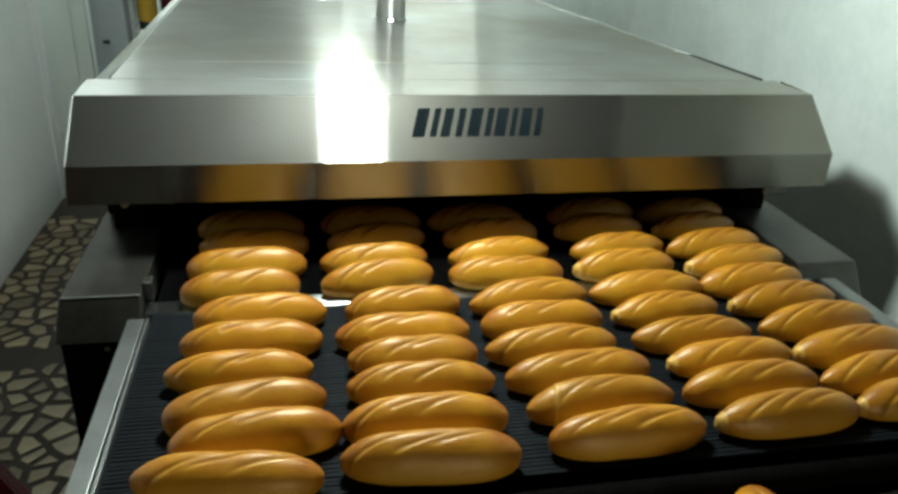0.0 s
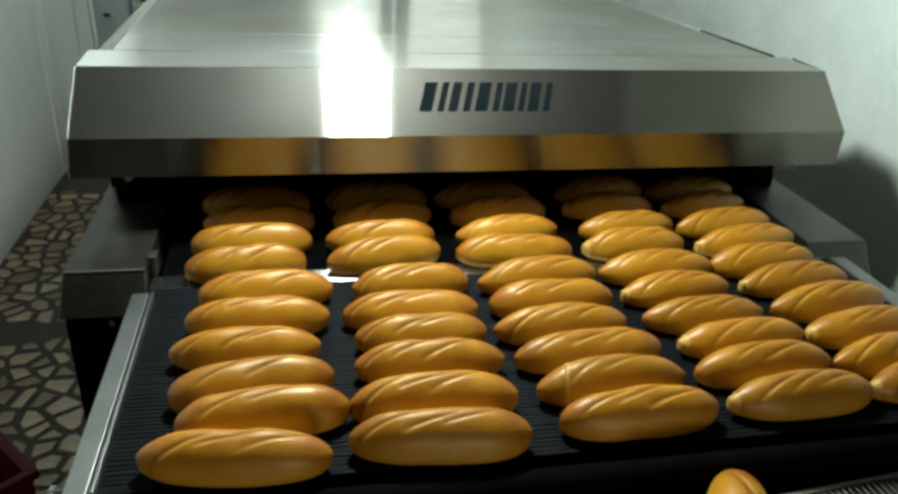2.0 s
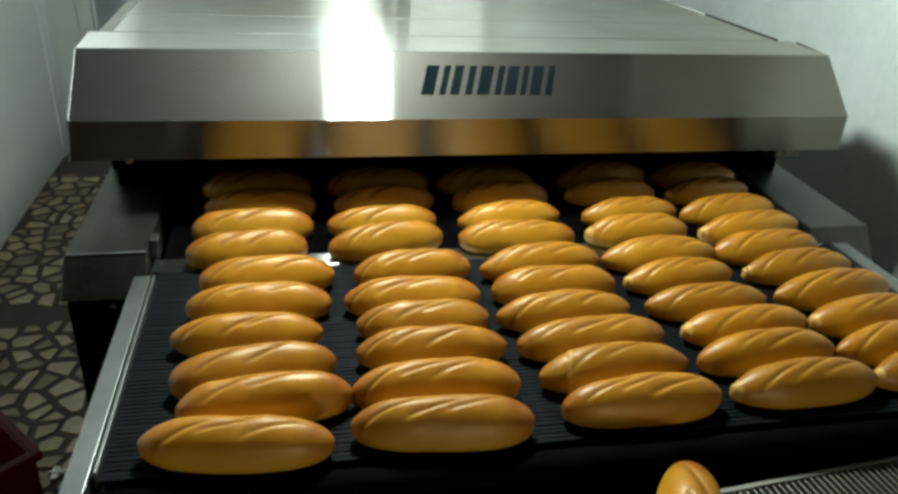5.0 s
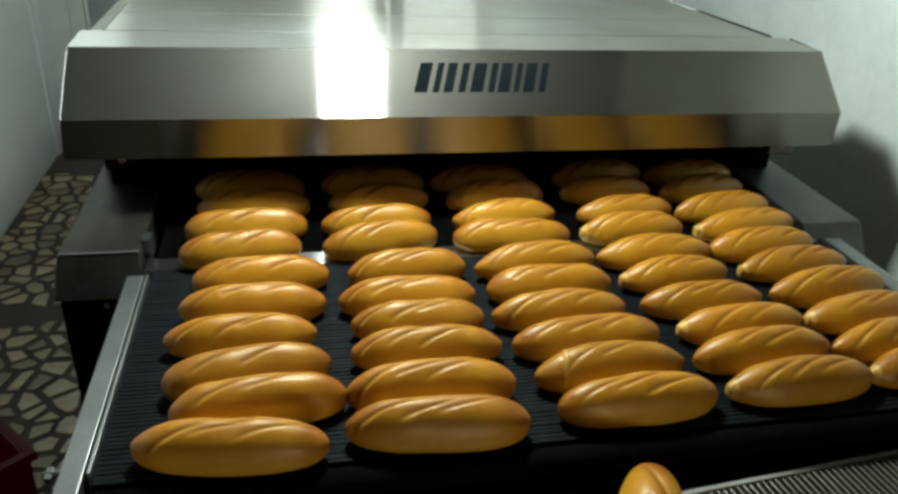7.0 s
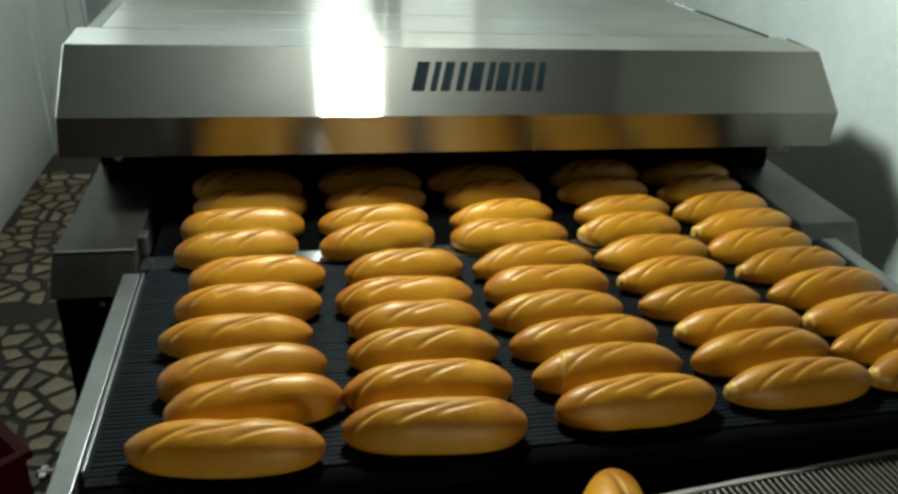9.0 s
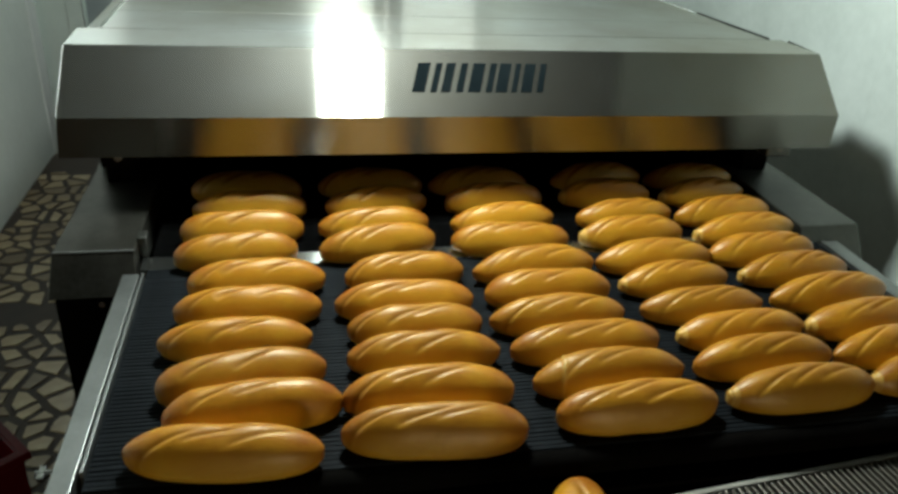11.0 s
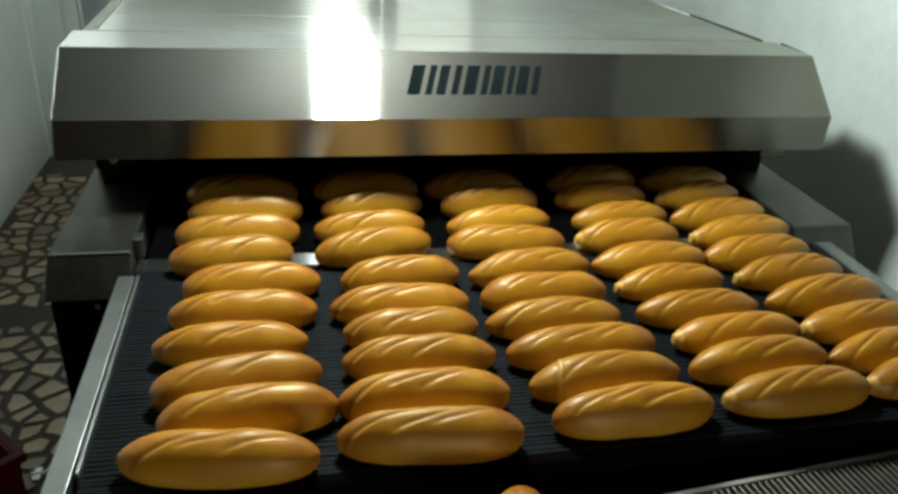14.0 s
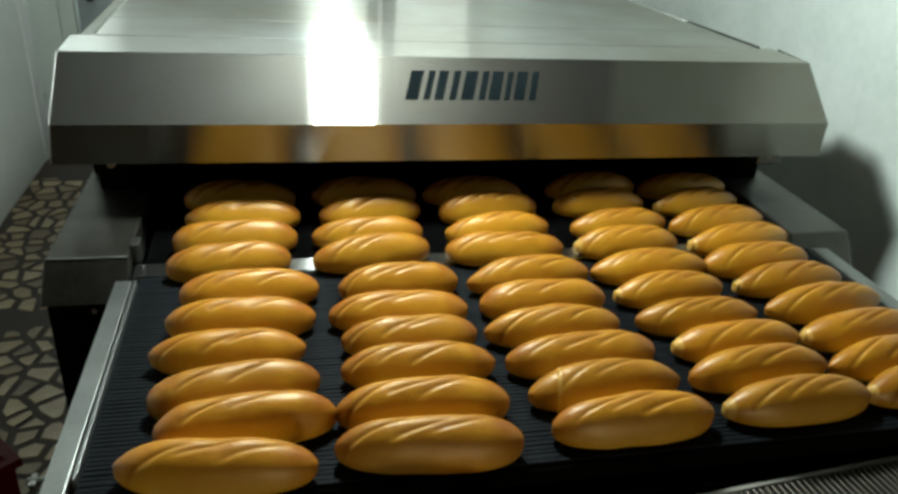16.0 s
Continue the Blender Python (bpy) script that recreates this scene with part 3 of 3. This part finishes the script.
# ---- bread ----
def loaf_mesh(seed, ring=False, soft=False, phase=0.0):
    """A spindle-shaped loaf with blunt ends, a flattened sole and slanting cuts that have opened into lips."""
    rnd = random.Random(seed)
    nu, ntop, nlow = 120, 52, 10
    a, hw = 0.140, 0.0400 * rnd.uniform(0.97, 1.04)
    high = 0.077 * rnd.uniform(0.96, 1.04)
    skew, fat = rnd.uniform(-0.10, 0.10), rnd.uniform(2.5, 3.0) if soft else rnd.uniform(3.0, 3.8)
    tip_l, tip_r = (rnd.uniform(0.62, 0.76), rnd.uniform(0.60, 0.74)) if soft else (rnd.uniform(0.48, 0.66), rnd.uniform(0.48, 0.66))
    gap = 0.75 if soft else 1.1
    cuts = []
    for c in ((-0.072, -0.008, 0.052) if rnd.random() < 0.7 else (-0.048, 0.022)):
        cuts.append((c + phase + rnd.uniform(-0.009, 0.009), rnd.uniform(-0.014, -0.004), rnd.uniform(0.26, 0.42), rnd.uniform(0.046, 0.062), gap * rnd.uniform(0.6, 1.25)))
    bm = bmesh.new()
    lay, dark = bm.verts.layers.float.new("score"), bm.verts.layers.float.new("groove_dark")
    angles = [math.pi * j / ntop for j in range(ntop)] + [math.pi + math.pi * j / nlow for j in range(nlow)]
    nv = len(angles)
    rings = []
    for i in range(1, nu):
        s = -math.cos(math.pi * i / nu)
        x = a * s
        k = max(0.0, 1 - abs(s) ** fat) ** (tip_l if s < 0 else tip_r)
        bend = 0.004 * math.sin(seed * 1.7) * (1 - s * s)
        w = hw * k * (1 + skew * s)
        mid = 0.017 + 0.015 * (1 - k)
        knob = 0.0
        if soft and seed % 2 and s < -0.90:
            knob = 0.0105 * math.sqrt(max(0.0, 1 - ((s + 0.95) / 0.05) ** 2))
            w, k = max(w, knob), max(k, knob / 0.041)
        line = []
        for th in angles:
            cy, cz = math.cos(th), math.sin(th)
            y = w * math.copysign(abs(cy) ** 0.97, cy)
            z = mid + (high - mid) * k * cz ** 1.02 if cz >= 0 else mid - mid * (k ** 0.4) * abs(cz) ** 0.6
            lump = noise.noise(Vector((x * 20 + seed * 7, y * 20, z * 20)))
            y += 0.002 * lump * k
            z += 0.002 * lump * k if cz > -0.2 else 0
            mark, groove_dark = (0.5 if knob else 0.0), 0.0
            if cz > 0.0:
                for cx, cyy, slope, half, deep in cuts:
                    dx, dy = x - cx, y - cyy
                    ln = math.hypot(1, slope)
                    along, off = (dx + slope * dy) / ln, (dy - slope * dx) / ln
                    if abs(along) < half:
                        fade = (1 - (along / half) ** 2) ** 0.7
                        open_side = 1 / (1 + math.exp(max(-40.0, min(40.0, -off / 0.0013))))
                        dz = -0.0068 * math.exp(-max(0.0, off) / 0.0085) * open_side + 0.0018 * math.exp(min(0.0, off) / 0.006) * (1 - open_side)
                        # pale line on the lip crest: the light it catches is in the colour
                        pale = math.exp(-((off + 0.0012) / 0.0016) ** 2)
                        z += deep * fade * dz
                        mark = max(mark, 0.15 * fade * pale)
                        # brown band behind the lip: browned crust plus painted groove shade
                        groove_dark = max(groove_dark, 1.0 * min(1.0, deep + 0.2) * fade * math.exp(-((off - 0.0032) / (0.0024 if off < 0.0032 else 0.0058)) ** 2))
            if ring:
                g = math.exp(-((x + 0.094 - 0.25 * y) / 0.0022) ** 2) * (1 if cz > -0.1 else 0)
                lump = math.exp(-((x + 0.088 - 0.25 * y) / 0.003) ** 2)
                y, z = y * (1 + 0.035 * lump - 0.03 * g), mid + (z - mid) * (1 + 0.035 * lump - 0.03 * g)
                mark = max(mark, lump * 0.5)
            v = bm.verts.new((x, y + bend, z))
            v[lay], v[dark] = mark, groove_dark
            line.append(v)
        rings.append(line)
    ends = [bm.verts.new((-a, 0, 0.032)), bm.verts.new((a, 0, 0.032))]
    for r0, r1 in zip(rings, rings[1:]):
        for j in range(nv):
            bm.faces.new((r0[j], r1[j], r1[(j + 1) % nv], r0[(j + 1) % nv]))
    for j in range(nv):
        bm.faces.new((ends[0], rings[0][j], rings[0][(j + 1) % nv]))
        bm.faces.new((ends[1], rings[-1][(j + 1) % nv], rings[-1][j]))
    bmesh.ops.recalc_face_normals(bm, faces=bm.faces)
    return finish("bread_loaf", bm, CRUST, True)


# five columns, front to back: centre x, y at the start, turn in degrees, length
COLUMNS = [
    [(-0.555, -0.769, -6, 0.281), (-0.516, -0.684, 4, 0.270), (-0.536, -0.600, 7, 0.270), (-0.553, -0.492, 0, 0.262), (-0.535, -0.394, 0, 0.268), (-0.522, -0.294, 2, 0.265), (-0.567, -0.173, 6, 0.252), (-0.559, -0.067, 2, 0.266), (-0.547, 0.047, 0, 0.260)],
    [(-0.248, -0.764, -4, 0.285), (-0.243, -0.677, -1, 0.280), (-0.233, -0.570, -1, 0.269), (-0.235, -0.479, 0, 0.250), (-0.243, -0.396, 0, 0.269), (-0.228, -0.289, 3, 0.248), (-0.268, -0.158, 10, 0.262), (-0.267, -0.059, 3, 0.255), (-0.249, 0.055, 5, 0.249)],
    [(0.087, -0.750, 1, 0.279), (0.072, -0.664, 2, 0.278), (0.062, -0.570, 2, 0.286), (0.040, -0.477, 1, 0.272), (0.050, -0.384, 0, 0.264), (0.049, -0.288, 5, 0.276), (0.031, -0.160, -3, 0.272), (0.040, -0.058, 5, 0.260), (0.045, 0.053, 4, 0.254)],
    [(0.390, -0.739, 1, 0.282), (0.370, -0.652, 1, 0.277), (0.380, -0.558, 2, 0.271), (0.345, -0.469, 0, 0.267), (0.333, -0.368, 3, 0.254), (0.330, -0.275, 1, 0.279), (0.327, -0.154, 1, 0.260), (0.351, -0.053, 4, 0.258), (0.346, 0.068, 0, 0.250)],
    [(0.665, -0.725, 4, 0.276), (0.647, -0.647, 4, 0.276), (0.653, -0.551, 4, 0.276), (0.643, -0.453, 3, 0.285), (0.623, -0.356, 3, 0.275), (0.602, -0.261, 3, 0.275), (0.619, -0.157, 6, 0.283), (0.615, -0.058, 5, 0.274), (0.619, 0.060, 5, 0.255)],
]
LOAVES = []
PHASE = (0.0, -0.016, 0.004, 0.012, 0.016)  # where the blade met each column


def bread_on_belt():
    rnd = random.Random(4)
    for c, column in enumerate(COLUMNS):
        deeper = (column[-1][0] + rnd.uniform(-0.02, 0.02), column[-1][1] + 0.105, rnd.uniform(-2, 5), 0.265)
        for r, (x, y, turn, length) in enumerate(column + [deeper]):
            cracked = (c, r) == (2, 1)
            soft = c > 2 or (c == 2 and r % 2 == 1)
            ob = new("bread_loaf", loaf_mesh(100 * c + r + 7, cracked, soft, PHASE[c]))
            k = length / 0.28
            ob.scale = (k, 0.5 + 0.5 * k, 0.6 + 0.4 * k)
            tagged(ob, "golden-brown loaf with a ring-shaped crack near one end" if cracked else "golden-brown scored bread loaf lying on the conveyor belt", "bread", "loaves on the belt")
            LOAVES.append((ob, x, y, turn))


bread_on_belt()

# ---- the cross conveyor under the belt nose ----
CROSS_Z, CROSS_TURN, CROSS_SPEED = 0.84, 5.2, 0.0276


def cross_conveyor():
    t = thing("cross_conveyor", "low transverse conveyor with a slotted steel grille", "conveyor", (0.40, -0.864, CROSS_Z))
    t.rotation_euler = (0, 0, radians(CROSS_TURN))
    part("edge_rail", box(-1.3, 0.70, -0.012, -0.003, -0.03, 0.004, 0.002), PALE_EDGE, t, "pale steel edge rail")
    part("edge_rail", box(-1.3, 0.70, -0.104, -0.092, -0.03, 0.004, 0.002), PALE_EDGE, t, "pale steel edge rail")
    part("tray", box(-1.3, 0.70, -0.36, 0.0, -0.075, -0.045), BLACK_STEEL, t)
    for x in (-1.2, 0.62):
        for y in (-0.04, -0.32):
            part("leg", box(x - 0.018, x + 0.018, y - 0.018, y + 0.018, -CROSS_Z, -0.075, 0.002), BLACK_STEEL, t)
    return t


cross_conveyor()


def slot_belt():
    """Thin rods side by side, moving with the loaf that they carry."""
    t = thing("slat_belt", "moving belt of thin pale steel rods over a dark tray", "conveyor belt")
    me = finish("rod", box(-0.0022, 0.0022, -0.0915, -0.0125, -0.010, 0.001, 0.0008), DULL_STEEL)
    for i in range(108):
        ob = new("rod", me)
        ob.parent = t
        ob.location = (-0.50 + i * 0.0121, 0, 0)
    return t


SLATS = slot_belt()
LONE = tagged(new("bread_loaf", loaf_mesh(3)), "golden bread loaf lying lengthwise on the cross conveyor", "bread", "loaves on the belt")

LONE.scale = (1.0, 1.32, 1.0)

# ---- far corner behind the oven ----
def back_corner():
    d = thing("white_door", "closed pale painted panel door with a slim frame", "door", (-1.93, 3.42, 0))
    part("door_leaf", box(-0.20, 0.265, -0.02, 0.02, 0.01, 2.02, 0.004), DOOR_PAINT, d)
    part("door_frame", box(-0.26, -0.205, -0.03, 0.03, 0, 2.08, 0.004), DOOR_PAINT, d)
    part("raised_panel", box(-0.13, 0.18, -0.032, -0.021, 0.2, 1.9, 0.005), DOOR_PAINT, d)
    c = thing("steel_locker", "grey-blue steel locker with a small dark handle", "locker", (-1.56, 3.60, 0))
    part("body", box(-0.115, 0.10, -0.05, 0.40, 0, 1.75, 0.006), LOCKER, c)
    part("door", box(-0.108, 0.094, -0.066, -0.052, 0.03, 1.72, 0.004), LOCKER, c)
    part("handle", box(-0.055, -0.015, -0.085, -0.067, 0.755, 0.775, 0.004), DARK, c, "small dark handle")
    s = thing("storage_rack", "white enamelled rack filled with packages", "shelf", (-1.30, 3.62, 0))
    for x in (-0.155, 0.16):
        for y in (0.0, 0.36):
            part("post", box(x, x + 0.022, y, y + 0.022, 0, 1.8, 0.002), WHITE, s)
    for z in (0.42, 0.80, 1.2):
        part("shelf", box(-0.155, 0.18, -0.01, 0.39, z, z + 0.018, 0.003), WHITE, s)
    y = thing("yellow_package", "yellow wrapped package with a dark foot on the rack", "package", (-1.36, 3.72, 0.818))
    part("wrap", tube((0, 0, 0.05), (0, 0, 0.24), 0.062, 24, True, 0.012), YELLOW, y, smooth=False)
    part("foot", tube((0, 0, 0), (0, 0, 0.05), 0.058, 24, True, 0.004), DARK, y, "dark foot")
    r = thing("red_canister", "red plastic canister standing on the rack", "canister", (-1.22, 3.72, 0.818))
    part("body", tube((0, 0, 0), (0, 0, 0.22), 0.055, 24, True, 0.010), RED, r)
    part("lid", tube((0, 0, 0.22), (0, 0, 0.245), 0.04, 20, True, 0.004), WHITE, r, "white lid")


back_corner()


def red_crate():
    t = thing("red_crate", "dark red plastic crate standing on the floor", "crate", (-1.39, -0.068, 0))
    t.rotation_euler = (0, 0, radians(-50))
    w, l, h = 0.15, 0.20, 0.30
    part("side_wall", prism([(-l, h), (l, h), (l - 0.02, 0.01), (-l + 0.02, 0.01)], w - 0.012, w, "x"), RED, t)
    part("side_wall", prism([(-l, h), (l, h), (l - 0.02, 0.01), (-l + 0.02, 0.01)], -w, -w + 0.012, "x"), RED, t)
    part("end_wall", prism([(-w, h), (w, h), (w - 0.012, 0.01), (-w + 0.012, 0.01)], l - 0.012, l, "y"), RED, t)
    part("end_wall", prism([(-w, h), (w, h), (w - 0.012, 0.01), (-w + 0.012, 0.01)], -l, -l + 0.012, "y"), RED, t)
    part("bottom", box(-w + 0.01, w - 0.01, -l + 0.01, l - 0.01, 0.0, 0.014), RED, t)
    for x0, x1, y0, y1 in ((-w - 0.015, w + 0.015, l - 0.006, l + 0.016), (-w - 0.015, w + 0.015, -l - 0.016, -l + 0.006), (w - 0.006, w + 0.016, -l, l), (-w - 0.016, -w + 0.006, -l, l)):
        part("rim", box(x0, x1, y0, y1, h - 0.022, h + 0.003, 0.003), RED, t)


red_crate()


# ---- floor pieces: broken marble, and dark border strips ----
def clip(poly, nx, ny, d):
    out = []
    for (ax, ay), (bx, by) in zip(poly, poly[1:] + poly[:1]):
        da, db = ax * nx + ay * ny - d, bx * nx + by * ny - d
        if da <= 0:
            out.append((ax, ay))
        if (da < 0 < db) or (db < 0 < da):
            k = da / (da - db)
            out.append((ax + (bx - ax) * k, ay + (by - ay) * k))
    return out


def paving(x0, x1, y0, y1, cell, seed):
    rnd = random.Random(seed)
    seeds = []
    nx, ny = int((x1 - x0) / cell), int((y1 - y0) / cell)
    for i in range(-1, nx + 2):
        for j in range(-1, ny + 2):
            seeds.append((x0 + (i + 0.5 + rnd.uniform(-0.5, 0.5)) * cell, y0 + (j + 0.5 + rnd.uniform(-0.5, 0.5)) * cell))
    for sx, sy in seeds:
        poly = [(x0, y0), (x1, y0), (x1, y1), (x0, y1)]
        if not (x0 < sx < x1 and y0 < sy < y1):
            continue
        for tx, ty in seeds:
            dx, dy = tx - sx, ty - sy
            l = math.hypot(dx, dy)
            if 1e-6 < l < 3.2 * cell:
                poly = clip(poly, dx / l, dy / l, (tx * tx + ty * ty - sx * sx - sy * sy) / 2 / l - 0.0075 - 0.008 * rnd.random())
                if len(poly) < 3:
                    break
        if len(poly) < 3:
            continue
        cx, cy = sum(p[0] for p in poly) / len(poly), sum(p[1] for p in poly) / len(poly)
        bm = bmesh.new()
        lo = [bm.verts.new((x - cx, y - cy, 0.0)) for x, y in poly]
        hi = [bm.verts.new(((x - cx) * 0.96, (y - cy) * 0.96, 0.004)) for x, y in poly]
        try:
            bm.faces.new(hi)
            for a in range(len(poly)):
                b = (a + 1) % len(poly)
                bm.faces.new((lo[a], lo[b], hi[b], hi[a]))
        except ValueError:
            bm.free()
            continue
        bmesh.ops.recalc_face_normals(bm, faces=bm.faces)
        ob = part("stone", bm, STONE, floor)
        ob.location = (cx, cy, 0.0)


paving(WX + 0.005, -0.965, -0.40, 1.02, 0.083, 3)
paving(WX + 0.005, -0.965, 1.13, 2.52, 0.083, 5)


# ---- what moves: the belt creeps out of the oven, the cross conveyor carries one loaf away ----
def motions():
    for ob in BELTS:
        walk(ob, [(0, pose(0, 0, BELT_Z)), (16, pose(0, -16 * BELT_SPEED, BELT_Z))])
    for ob, x, y, turn in LOAVES:
        walk(ob, [(0, pose(x, y, BELT_Z - 0.0004, 0, 0, turn)), (16, pose(x, y - 16 * BELT_SPEED, BELT_Z - 0.0004, 0, 0, turn))])
    cross = Vector((math.cos(radians(CROSS_TURN)), math.sin(radians(CROSS_TURN)), 0))
    for ob, at, turn in ((SLATS, Vector((0.52, -0.853, CROSS_Z)), CROSS_TURN), (LONE, Vector((0.204, -0.975, CROSS_Z + 0.003)), 62.0)):
        end = at - cross * 16 * CROSS_SPEED
        walk(ob, [(0, pose(*at, 0, 0, turn)), (16, pose(*end, 0, 0, turn))])


motions()
